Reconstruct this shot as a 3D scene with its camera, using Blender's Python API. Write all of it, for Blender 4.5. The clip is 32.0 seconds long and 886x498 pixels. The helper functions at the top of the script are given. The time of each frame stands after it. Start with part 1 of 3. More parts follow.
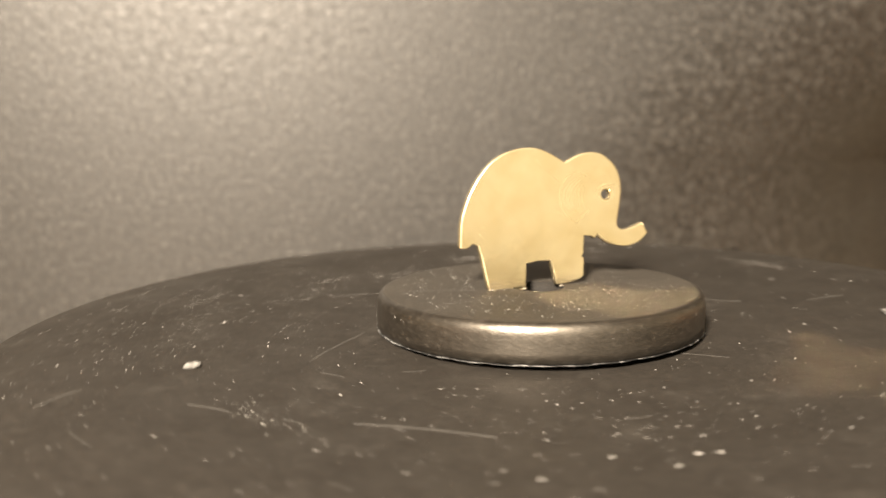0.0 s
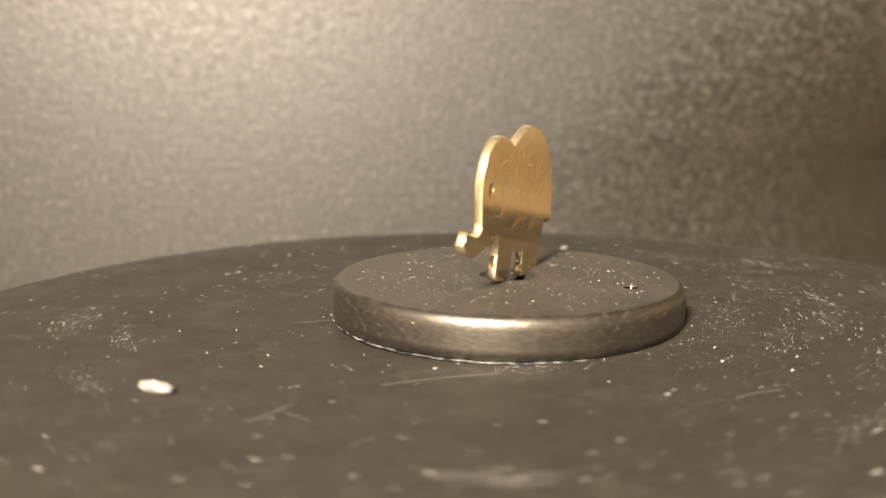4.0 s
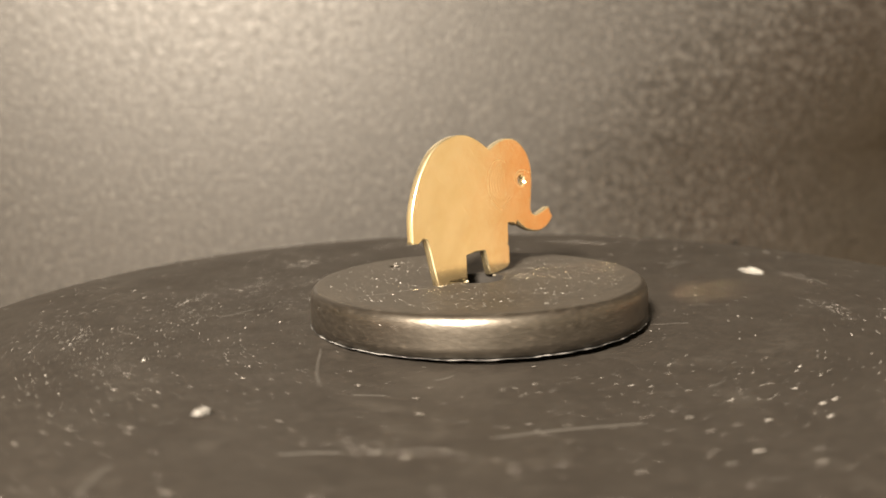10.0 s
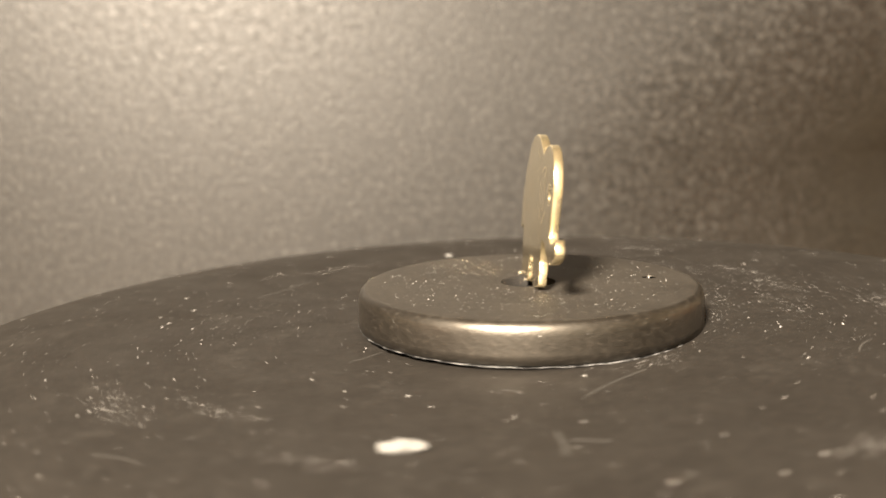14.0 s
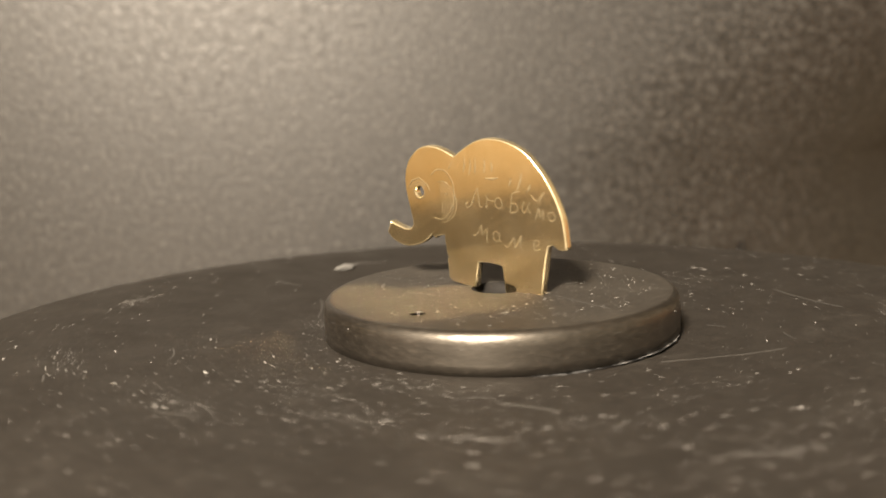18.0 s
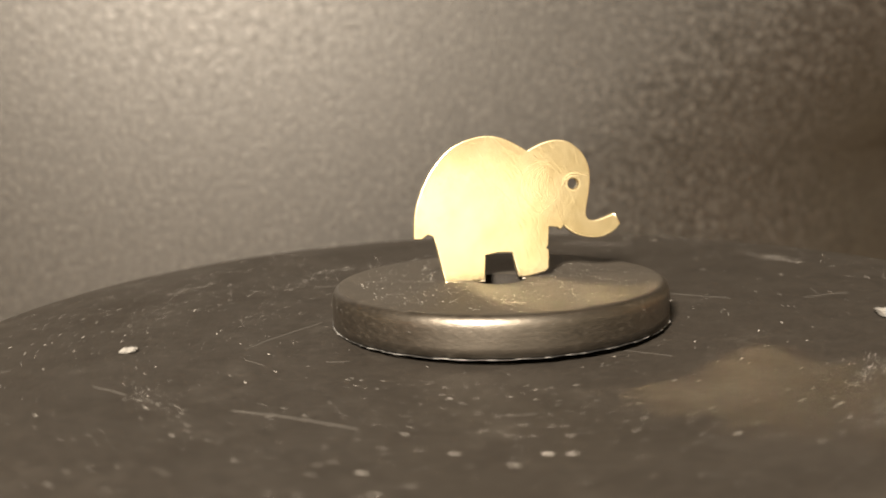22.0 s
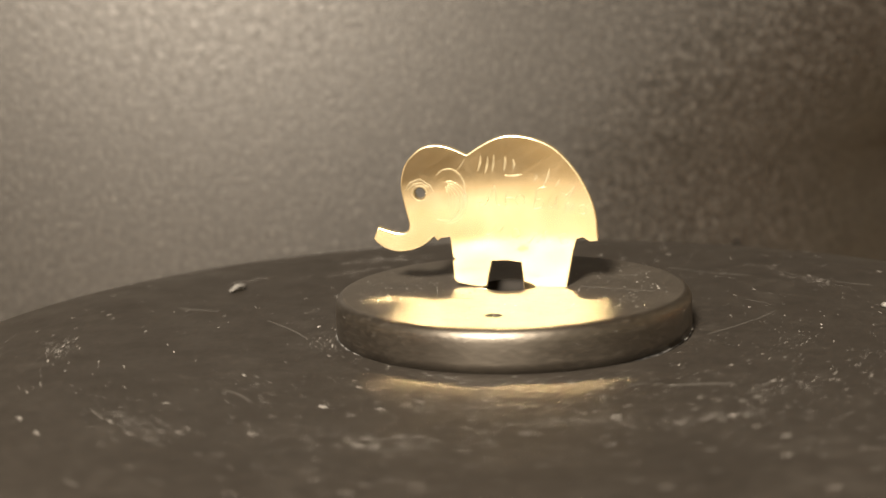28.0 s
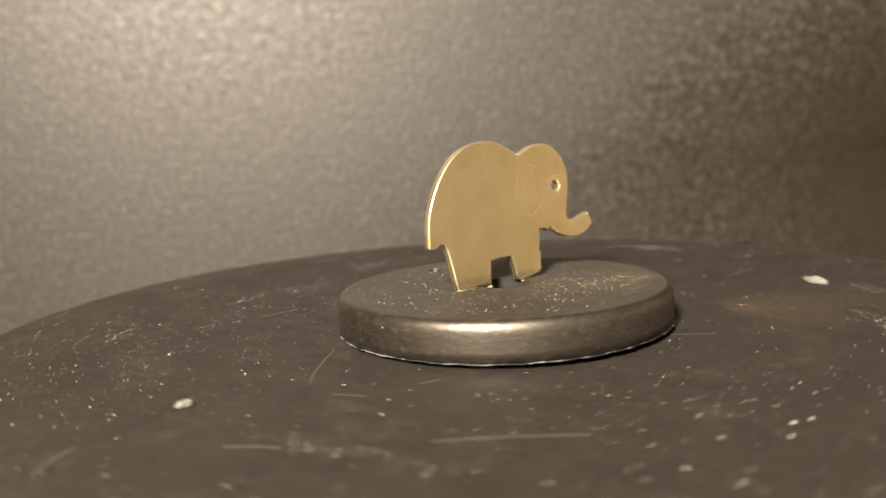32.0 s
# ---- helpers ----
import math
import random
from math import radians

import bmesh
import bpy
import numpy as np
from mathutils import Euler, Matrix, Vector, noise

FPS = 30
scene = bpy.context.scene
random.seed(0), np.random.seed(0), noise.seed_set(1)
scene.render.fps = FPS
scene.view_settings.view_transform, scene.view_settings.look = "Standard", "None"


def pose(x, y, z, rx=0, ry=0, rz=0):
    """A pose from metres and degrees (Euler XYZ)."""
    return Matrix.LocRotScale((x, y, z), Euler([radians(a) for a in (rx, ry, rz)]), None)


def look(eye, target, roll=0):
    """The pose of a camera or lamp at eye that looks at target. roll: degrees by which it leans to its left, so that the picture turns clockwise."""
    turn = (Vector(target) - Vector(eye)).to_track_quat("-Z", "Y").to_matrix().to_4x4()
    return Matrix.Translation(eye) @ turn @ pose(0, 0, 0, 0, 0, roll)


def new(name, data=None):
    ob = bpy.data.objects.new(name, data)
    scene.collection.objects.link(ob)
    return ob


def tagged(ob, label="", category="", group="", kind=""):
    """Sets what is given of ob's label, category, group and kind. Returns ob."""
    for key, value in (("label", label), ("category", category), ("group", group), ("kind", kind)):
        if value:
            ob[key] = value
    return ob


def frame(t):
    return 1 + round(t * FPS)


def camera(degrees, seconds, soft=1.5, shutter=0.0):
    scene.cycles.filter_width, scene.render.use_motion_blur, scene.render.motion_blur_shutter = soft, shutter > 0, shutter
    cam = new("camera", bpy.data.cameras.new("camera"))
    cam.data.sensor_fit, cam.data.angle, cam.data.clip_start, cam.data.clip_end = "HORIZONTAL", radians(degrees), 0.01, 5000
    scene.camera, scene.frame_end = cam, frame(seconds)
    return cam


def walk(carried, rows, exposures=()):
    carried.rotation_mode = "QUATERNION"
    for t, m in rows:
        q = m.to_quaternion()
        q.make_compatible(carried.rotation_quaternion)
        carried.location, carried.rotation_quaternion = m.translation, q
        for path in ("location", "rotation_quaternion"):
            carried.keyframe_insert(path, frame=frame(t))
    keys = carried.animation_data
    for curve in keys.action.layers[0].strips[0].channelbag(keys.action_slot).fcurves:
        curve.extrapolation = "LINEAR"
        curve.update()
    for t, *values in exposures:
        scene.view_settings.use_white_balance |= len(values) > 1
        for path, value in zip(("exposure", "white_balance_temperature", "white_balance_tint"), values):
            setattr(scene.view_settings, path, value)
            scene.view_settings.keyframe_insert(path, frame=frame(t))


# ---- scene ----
MM = 0.001
cam = camera(52.30, 32.0, soft=1.6, shutter=1.1)
cam.data.dof.use_dof = True
cam.data.dof.focus_distance = 0.114
cam.data.dof.aperture_fstop = 26.0


def shot(x, y, z, pitch, pan, roll):
    """A camera pose: millimetres, degrees looking down, degrees turned to the right, roll."""
    a, b = radians(pitch), radians(pan)
    eye = Vector((x, y, z)) * MM
    way = Vector((math.sin(b) * math.cos(a), math.cos(b) * math.cos(a), -math.sin(a)))
    return look(eye, eye + way, -roll)


walk(cam, [
    (0, shot(-10.04, -123.03, 31.77, 9.17, -2.32, 1.07)),
    (0.5, shot(-13.18, -122.85, 31.01, 9.29, -1.51, 0.67)),
    (1, shot(-11.81, -121.09, 30.32, 10.28, -2.37, 1.52)),
    (1.5, shot(-12.08, -123.11, 31.66, 9.98, -2.26, 1.10)),
    (2, shot(-3.19, -121.56, 31.08, 9.23, -3.38, 1.37)),
    (2.5, shot(1.18, -119.67, 30.11, 9.13, -2.24, 0.20)),
    (3, shot(5.54, -117.33, 27.05, 8.78, -4.33, -0.63)),
    (3.5, shot(4.09, -117.85, 28.39, 9.45, -3.85, -0.58)),
    (5.5, shot(0.04, -118.78, 29.28, 9.62, -3.16, 0.94)),
    (6, shot(0.13, -118.59, 29.33, 9.84, -3.15, 1.03)),
    (6.5, shot(0.00, -118.67, 29.33, 9.71, -3.34, 1.12)),
    (7, shot(0.05, -118.72, 29.44, 9.63, -3.27, 1.15)),
    (7.5, shot(0.02, -119.01, 29.48, 9.55, -3.37, 1.10)),
    (8, shot(0.21, -119.43, 29.71, 9.49, -3.37, 1.15)),
    (8.5, shot(0.30, -119.76, 29.89, 9.48, -3.52, 1.38)),
    (9, shot(0.00, -119.99, 30.05, 9.42, -3.57, 1.29)),
    (9.5, shot(-0.23, -119.95, 30.06, 9.33, -3.65, 1.50)),
    (10, shot(0.06, -119.96, 30.17, 9.39, -3.65, 1.64)),
    (10.5, shot(-0.09, -119.47, 30.27, 9.37, -3.54, 1.80)),
    (11, shot(0.20, -119.00, 30.06, 9.41, -3.58, 1.85)),
    (11.5, shot(0.31, -118.75, 30.04, 9.33, -3.72, 1.80)),
    (12, shot(0.37, -118.72, 29.94, 9.23, -3.82, 1.77)),
    (12.5, shot(0.30, -118.56, 29.74, 9.05, -3.77, 1.76)),
    (13, shot(0.13, -118.41, 29.81, 9.14, -3.92, 1.84)),
    (13.5, shot(0.03, -118.85, 29.84, 9.13, -3.80, 1.90)),
    (14, shot(0.06, -119.16, 29.81, 9.12, -3.74, 1.94)),
    (14.5, shot(-0.03, -118.94, 29.69, 9.13, -3.67, 2.01)),
    (16.5, shot(-1.33, -119.23, 29.92, 9.20, -3.48, 2.04)),
    (17, shot(-1.32, -119.08, 30.03, 9.22, -3.57, 2.05)),
    (17.5, shot(-1.38, -119.17, 29.94, 9.15, -3.69, 2.02)),
    (18, shot(-1.38, -119.21, 29.83, 9.17, -3.76, 1.93)),
    (18.5, shot(-1.20, -119.55, 29.93, 9.16, -3.57, 2.06)),
    (19, shot(-1.12, -119.78, 30.07, 9.17, -3.69, 2.09)),
    (19.5, shot(-1.05, -119.91, 30.22, 9.07, -3.76, 2.24)),
    (20, shot(-1.35, -119.68, 30.30, 9.13, -3.66, 2.31)),
    (20.5, shot(-1.65, -119.73, 30.00, 8.96, -3.59, 2.40)),
    (21, shot(-1.37, -119.66, 30.03, 9.06, -3.56, 2.37)),
    (21.5, shot(-1.33, -119.35, 29.98, 9.12, -3.48, 2.34)),
    (22, shot(-1.11, -119.13, 29.95, 9.13, -3.55, 2.29)),
    (22.5, shot(-1.23, -119.27, 29.96, 9.09, -3.56, 2.25)),
    (23, shot(-1.30, -119.22, 30.00, 9.12, -3.66, 2.20)),
    (23.5, shot(-1.28, -119.35, 29.90, 9.03, -3.63, 2.20)),
    (24, shot(-1.47, -119.75, 29.85, 8.96, -3.60, 2.18)),
    (24.5, shot(-1.78, -119.83, 29.65, 9.06, -3.26, 2.13)),
    (26.5, shot(-1.78, -119.67, 30.04, 9.23, -2.98, 2.00)),
    (27, shot(-1.72, -119.68, 29.94, 9.21, -3.08, 2.12)),
    (27.5, shot(-1.57, -119.81, 29.75, 9.15, -3.24, 2.14)),
    (28, shot(-1.58, -119.78, 29.70, 9.23, -3.55, 2.15)),
    (28.5, shot(-1.55, -119.91, 29.72, 9.11, -3.60, 2.37)),
    (29, shot(-1.63, -120.04, 29.77, 8.99, -3.74, 2.43)),
    (29.5, shot(-1.78, -120.11, 29.76, 8.88, -3.76, 2.49)),
    (30, shot(-1.72, -119.99, 29.79, 8.91, -3.55, 2.52)),
    (30.5, shot(-1.78, -120.18, 29.58, 8.95, -3.56, 2.62)),
    (31, shot(-1.81, -120.25, 29.84, 9.05, -3.80, 2.70)),
    (31.5, shot(-2.19, -120.52, 29.70, 8.95, -3.89, 2.80)),
    (32, shot(-2.20, -120.30, 30.14, 8.86, -3.96, 2.91)),
], exposures=[
    (0, -0.13), (0.5, -0.43), (1, -0.76), (1.5, -0.6), (2, -0.24), (3, -0.02), (5, -0.02), (5.5, -0.19), (6, -0.52), (6.5, -0.69), (7, -0.68), (7.5, -0.4),
    (8, -0.12), (9, -0.01), (10, -0.12), (11, -0.35), (11.5, -0.74), (12, -0.90), (12.5, -0.57), (13, -0.13), (14, -0.07), (16, -0.12), (16.5, -0.29),
    (17, -0.58), (17.5, -0.69), (18, -0.56), (19, -0.11), (20, -0.04), (21, -0.13), (22, -0.44), (22.5, -0.74), (23, -0.91), (23.5, -0.51), (24, -0.12),
    (26.5, -0.12), (27, -0.18), (27.5, -0.52), (28, -0.75), (28.5, -0.69), (29, -0.34), (30, -0.06), (31, -0.06), (32, -0.42),
])

scene.cycles.caustics_reflective, scene.cycles.sample_clamp_indirect, scene.cycles.blur_glossy = True, 0.0, 0.0

# ---- light: one warm desk lamp behind and above the camera, two added fills, dim surroundings ----
world = bpy.data.worlds.new("room_air")
scene.world = world
world.use_nodes = True
world.node_tree.nodes["Background"].inputs[0].default_value = (1.0, 0.82, 0.6, 1)
world.node_tree.nodes["Background"].inputs[1].default_value = 0.008

lamp = bpy.data.lights.new("desk_lamp_light", "SPOT")
lamp.energy, lamp.color, lamp.shadow_soft_size, lamp.spot_size, lamp.spot_blend = 127.0, (1.0, 0.845, 0.665), 0.045, radians(108), 1.0
LAMP_AT = Vector((-0.117, -0.402, 0.287))
new("desk_lamp_light", lamp).matrix_world = look(LAMP_AT, (0.075, 0.14, 0.115))

# added fill, no known source: brightens what the plate reflects on the left
left_fill = bpy.data.lights.new("left_fill_light", "AREA")
left_fill.shape, left_fill.size, left_fill.energy, left_fill.color, left_fill.spread = "DISK", 0.12, 3.8, (1.0, 0.84, 0.62), radians(98)
new("left_fill_light", left_fill).matrix_world = look((-0.35, -0.42, 0.36), (-0.62, -0.27, 0.02))

# invented fill lamp that lights the right-hand walls for the brass to mirror
side = bpy.data.lights.new("right_fill_light", "AREA")
side.shape, side.size, side.energy, side.color = "DISK", 0.16, 7.4, (1.0, 0.95, 0.86)
new("right_fill_light", side).matrix_world = look((-0.20, -0.30, 0.20), (0.58, -0.88, 0.03))
side.spread = radians(105)


# ---- materials ----
def material(name, colour, rough=0.5, metal=0.0, spec=0.5):
    m = bpy.data.materials.new(name)
    m.use_nodes = True
    b = m.node_tree.nodes["Principled BSDF"]
    b.inputs["Base Color"].default_value = (*colour, 1)
    b.inputs["Roughness"].default_value = rough
    b.inputs["Metallic"].default_value = metal
    b.inputs["Specular IOR Level"].default_value = spec
    return m


def node(m, kind, **inputs):
    n = m.node_tree.nodes.new(kind)
    for key, value in inputs.items():
        n.inputs[key.replace("_", " ")].default_value = value
    return n


def link(m, a, b):
    m.node_tree.links.new(a, b)


def bsdf(m):
    return m.node_tree.nodes["Principled BSDF"]


def coords(m, scale=(1, 1, 1), turn=(0, 0, 0)):
    tc = node(m, "ShaderNodeTexCoord")
    rot = node(m, "ShaderNodeMapping")
    mp = node(m, "ShaderNodeMapping")
    mp.inputs["Scale"].default_value = scale
    rot.inputs["Rotation"].default_value = turn
    link(m, tc.outputs["Object"], rot.inputs["Vector"])
    link(m, rot.outputs["Vector"], mp.inputs["Vector"])
    return mp.outputs["Vector"]


def noise_at(m, scale, detail=3.0, rough=0.55, stretch=(1, 1, 1), turn=(0, 0, 0)):
    n = node(m, "ShaderNodeTexNoise", Scale=scale, Detail=detail, Roughness=rough)
    link(m, coords(m, stretch, turn), n.inputs["Vector"])
    return n.outputs["Fac"]


def ramp(m, value, stops):
    r = node(m, "ShaderNodeValToRGB")
    r.color_ramp.elements[0].position, r.color_ramp.elements[0].color = stops[0][0], (*stops[0][1], 1)
    r.color_ramp.elements[1].position, r.color_ramp.elements[1].color = stops[-1][0], (*stops[-1][1], 1)
    for p, c in stops[1:-1]:
        r.color_ramp.elements.new(p).color = (*c, 1)
    link(m, value, r.inputs["Fac"])
    return r.outputs["Color"]


def grey(m, value, stops):
    return ramp(m, value, [(p, (c, c, c)) for p, c in stops])


def mix(m, a, b, fac=0.5, how="MIX"):
    x = node(m, "ShaderNodeMix")
    x.data_type, x.blend_type = "RGBA", how
    if isinstance(fac, (int, float)):
        x.inputs["Factor"].default_value = fac
    else:
        link(m, fac, x.inputs["Factor"])
    for sock, value in ((x.inputs[6], a), (x.inputs[7], b)):
        if isinstance(value, tuple):
            sock.default_value = (*value, 1)
        else:
            link(m, value, sock)
    return x.outputs[2]


def bump(m, height, distance, strength=1.0, under=None):
    b = node(m, "ShaderNodeBump", Strength=strength, Distance=distance)
    link(m, height, b.inputs["Height"])
    if under is not None:
        link(m, under, b.inputs["Normal"])
    link(m, b.outputs["Normal"], bsdf(m).inputs["Normal"])
    return b.outputs["Normal"]


def brass(name, rough, scratch, turn, matt, streak, haze=0.6, grain=0.0, pale=1.0, swept=None):
    """Hand-polished yellow brass: a mirror lobe and a matt lobe (share matt), with sanding scratches that run along turn and broad polishing sweeps along swept."""
    m = material(name, (0.78, 0.60, 0.30), rough, 1.0)
    tint = ramp(m, noise_at(m, 220, 4), [(0.3, (0.76, 0.645 * pale, 0.40 * pale ** 2.5)), (0.7, (0.87, 0.77 * pale, 0.535 * pale ** 2.5))])
    long_lines = noise_at(m, 1500, 3, 0.7, (0.05, 1, 1.0), (0, turn, 0))
    cross = noise_at(m, 1900, 3, 0.7, (0.09, 1, 1.0), (0, turn + 1.25, 0))
    third = noise_at(m, 1700, 3, 0.7, (0.12, 1, 1.0), (0, turn - 0.6, 0))
    broad = noise_at(m, 330, 2, 0.5, (0.10, 1, 1.0), (0, turn, 0))
    sweep = noise_at(m, 420, 2, 0.5, (0.05, 0.3, 1.0), (0, turn if swept is None else swept, 0))
    lines = mix(m, mix(m, mix(m, long_lines, cross, 0.35), third, 0.3), broad, 0.25)
    nicks = mix(m, grey(m, noise_at(m, 4600, 3, 0.65, (0.03, 1, 1.0), (0, turn - 1.5, 0)), [(0.55, 0.0), (0.68, 1.0)]),
                grey(m, noise_at(m, 4200, 3, 0.65, (0.035, 1, 1.0), (0, turn - 1.1, 0)), [(0.55, 0.0), (0.68, 1.0)]), 1.0, "LIGHTEN")
    worn = noise_at(m, 130, 3)
    top = bsdf(m)
    dull = node(m, "ShaderNodeBsdfPrincipled", Metallic=1.0, Roughness=haze)
    # sanding grain: the matt lobe spreads across the scratches, in the plane of the plate
    across = node(m, "ShaderNodeVectorTransform", Vector=(-math.sin(turn), 0.0, math.cos(turn)))
    across.vector_type, across.convert_from, across.convert_to = "VECTOR", "OBJECT", "WORLD"
    dull.inputs["Anisotropic"].default_value = grain
    link(m, across.outputs[0], dull.inputs["Tangent"])
    for b in (top, dull):
        link(m, tint, b.inputs["Base Color"])
    link(m, grey(m, lines, [(0.35, rough * 0.7), (0.65, rough * 1.4)]), top.inputs["Roughness"])
    wavy = bump(m, sweep, 0.00005, streak, bump(m, noise_at(m, 70, 2), 0.00006, 0.25))
    normal = bump(m, nicks, 0.00003, scratch * 0.22, bump(m, lines, 0.00003, scratch, wavy))
    link(m, normal, dull.inputs["Normal"])
    both = node(m, "ShaderNodeMixShader")
    link(m, grey(m, mix(m, mix(m, worn, lines, 0.5), sweep, min(0.6, streak * 2.0)), [(0.36, matt * 0.35), (0.64, matt * 1.65)]), both.inputs[0])
    link(m, top.outputs[0], both.inputs[1])
    link(m, dull.outputs[0], both.inputs[2])
    link(m, both.outputs[0], m.node_tree.nodes["Material Output"].inputs["Surface"])
    return m


BRASS_FRONT = brass("scratched_brass", 0.115, 0.26, 0.25, 0.085, 0.27, 0.48, 0.3, 1.0, 0.95)
BRASS_BACK = brass("polished_brass", 0.125, 0.12, -0.5, 0.065, 0.02, 0.5, 0.0, 0.93)
BRASS_EDGE = brass("filed_brass_edge", 0.2, 0.4, 1.2, 0.2, 0.1)
ENGRAVED_BACK = brass("freshly_cut_brass", 0.22, 0.35, 0.3, 0.16, 0.05, 0.5)
ENGRAVED = brass("engraved_brass", 0.30, 0.12, 0.3, 0.06, 0.05, 0.6, 0.0, 0.97)

WALL = material("pebbled_dark_board", (0.04, 0.038, 0.036), 0.5, 0.0, 0.5)
w_fine = mix(WALL, noise_at(WALL, 560, 2.5, 0.55), noise_at(WALL, 420, 2, 0.6, (0.22, 1, 1)), 0.2)
w_mid = noise_at(WALL, 300, 2, 0.6)
w_cloud = noise_at(WALL, 9, 3)
link(WALL, mix(WALL, ramp(WALL, w_fine, [(0.36, (0.0076, 0.0071, 0.0066)), (0.50, (0.0162, 0.0152, 0.0141)), (0.60, (0.034, 0.0322, 0.030)), (0.72, (0.074, 0.0706, 0.0663))]),
               ramp(WALL, w_cloud, [(0.3, (0.9, 0.9, 0.9)), (0.7, (1.1, 1.1, 1.1))]), 1.0, "MULTIPLY"), bsdf(WALL).inputs["Base Color"])
# coarse pale spots, fading in towards the +x end of the board
w_place = node(WALL, "ShaderNodeSeparateXYZ")
link(WALL, coords(WALL), w_place.inputs[0])
w_end = node(WALL, "ShaderNodeMapRange", From_Min=-0.03, From_Max=0.13)
link(WALL, w_place.outputs[0], w_end.inputs["Value"])
w_spots = mix(WALL, (0.0, 0.0, 0.0), grey(WALL, noise_at(WALL, 400, 1.5, 0.5), [(0.54, 0.0), (0.70, 0.55)]), w_end.outputs[0])
link(WALL, mix(WALL, bsdf(WALL).inputs["Base Color"].links[0].from_socket, (0.088, 0.086, 0.083), w_spots), bsdf(WALL).inputs["Base Color"])
link(WALL, grey(WALL, w_mid, [(0.3, 0.44), (0.7, 0.6)]), bsdf(WALL).inputs["Roughness"])
bump(WALL, w_fine, 0.0008, 0.42)

PLATTER = material("dusty_black_platter", (0.035, 0.033, 0.031), 0.5, 0.0, 0.6)
bsdf(PLATTER).inputs["Specular Tint"].default_value = (1.0, 0.93, 0.84, 1)
p_smudge = noise_at(PLATTER, 42, 5, 0.6)
p_fine = noise_at(PLATTER, 900, 3, 0.7)
p_haze = grey(PLATTER, mix(PLATTER, noise_at(PLATTER, 95, 5, 0.7), noise_at(PLATTER, 380, 4, 0.7), 0.35), [(0.54, 0.0), (0.76, 0.32)])
link(PLATTER, mix(PLATTER, ramp(PLATTER, p_fine, [(0.35, (0.0044, 0.0037, 0.0031)), (0.75, (0.0102, 0.0087, 0.0074))]),
                  (0.040, 0.037, 0.033), p_haze), bsdf(PLATTER).inputs["Base Color"])
link(PLATTER, grey(PLATTER, p_smudge, [(0.3, 0.60), (0.7, 0.70)]), bsdf(PLATTER).inputs["Roughness"])
bump(PLATTER, p_fine, 0.00015, 0.5)
# a porous layer of settled dust that takes the gloss away in patches
p_dull = node(PLATTER, "ShaderNodeBsdfPrincipled", Roughness=0.9)
p_dull.inputs["Specular IOR Level"].default_value = 0.0
link(PLATTER, bsdf(PLATTER).inputs["Base Color"].links[0].from_socket, p_dull.inputs["Base Color"])
p_both = node(PLATTER, "ShaderNodeMixShader")
link(PLATTER, grey(PLATTER, mix(PLATTER, p_smudge, noise_at(PLATTER, 160, 4, 0.6), 0.5), [(0.35, 0.14), (0.65, 0.42)]), p_both.inputs[0])
link(PLATTER, bsdf(PLATTER).outputs[0], p_both.inputs[1])
link(PLATTER, p_dull.outputs[0], p_both.inputs[2])
link(PLATTER, p_both.outputs[0], PLATTER.node_tree.nodes["Material Output"].inputs["Surface"])

RUBBER = material("worn_black_plastic", (0.03, 0.029, 0.027), 0.36, 0.0, 0.95)
bsdf(RUBBER).inputs["Specular Tint"].default_value = (1.0, 0.92, 0.8, 1)
r_brush = noise_at(RUBBER, 1100, 3, 0.65, (1, 1, 1.8))
r_big = noise_at(RUBBER, 120, 4, 0.6)
link(RUBBER, ramp(RUBBER, r_brush, [(0.36, (0.003, 0.0025, 0.002)), (0.60, (0.008, 0.0068, 0.0056)), (0.78, (0.026, 0.0228, 0.019))]), bsdf(RUBBER).inputs["Base Color"])
# the side is burnished, the flat top is scoured matt
r_height = node(RUBBER, "ShaderNodeSeparateXYZ")
link(RUBBER, coords(RUBBER, (190, 190, 190)), r_height.inputs[0])
link(RUBBER, mix(RUBBER, grey(RUBBER, r_big, [(0.3, 0.36), (0.7, 0.44)]), grey(RUBBER, r_big, [(0.3, 0.52), (0.7, 0.64)]),
                 grey(RUBBER, r_height.outputs[2], [(0.985, 0.0), (1.0, 1.0)])), bsdf(RUBBER).inputs["Roughness"])
bump(RUBBER, r_brush, 0.00006, 0.7)

LIP = material("torn_plastic_lip", (0.10, 0.096, 0.09), 0.5)
link(LIP, grey(LIP, noise_at(LIP, 520, 4, 0.65), [(0.46, 0.008), (0.62, 0.13)]), bsdf(LIP).inputs["Base Color"])
LINE = material("pale_scuff", (0.034, 0.032, 0.029), 0.65)
DUST = material("pale_dust", (0.55, 0.54, 0.51), 0.7)
d_ran = node(DUST, "ShaderNodeNewGeometry")
link(DUST, ramp(DUST, d_ran.outputs["Random Per Island"], [(0.0, (0.03, 0.029, 0.027)), (0.6, (0.12, 0.116, 0.11)), (1.0, (0.38, 0.37, 0.355))]), bsdf(DUST).inputs["Base Color"])
CRUMB = material("white_crumb", (0.105, 0.103, 0.098), 0.8)
bump(CRUMB, noise_at(CRUMB, 1500, 4), 0.0003, 0.8)
SOOT = material("soft_black_rubber", (0.008, 0.007, 0.006), 0.8, 0.0, 0.2)
GLUE = material("dried_glue", (0.13, 0.115, 0.09), 0.45)
STEEL = material("pale_plug", (0.30, 0.28, 0.26), 0.85, 0.0, 0.08)
bump(STEEL, noise_at(STEEL, 900, 3), 0.0003, 0.7)
TAN = material("tan_plaster", (0.5, 0.36, 0.22), 0.8)
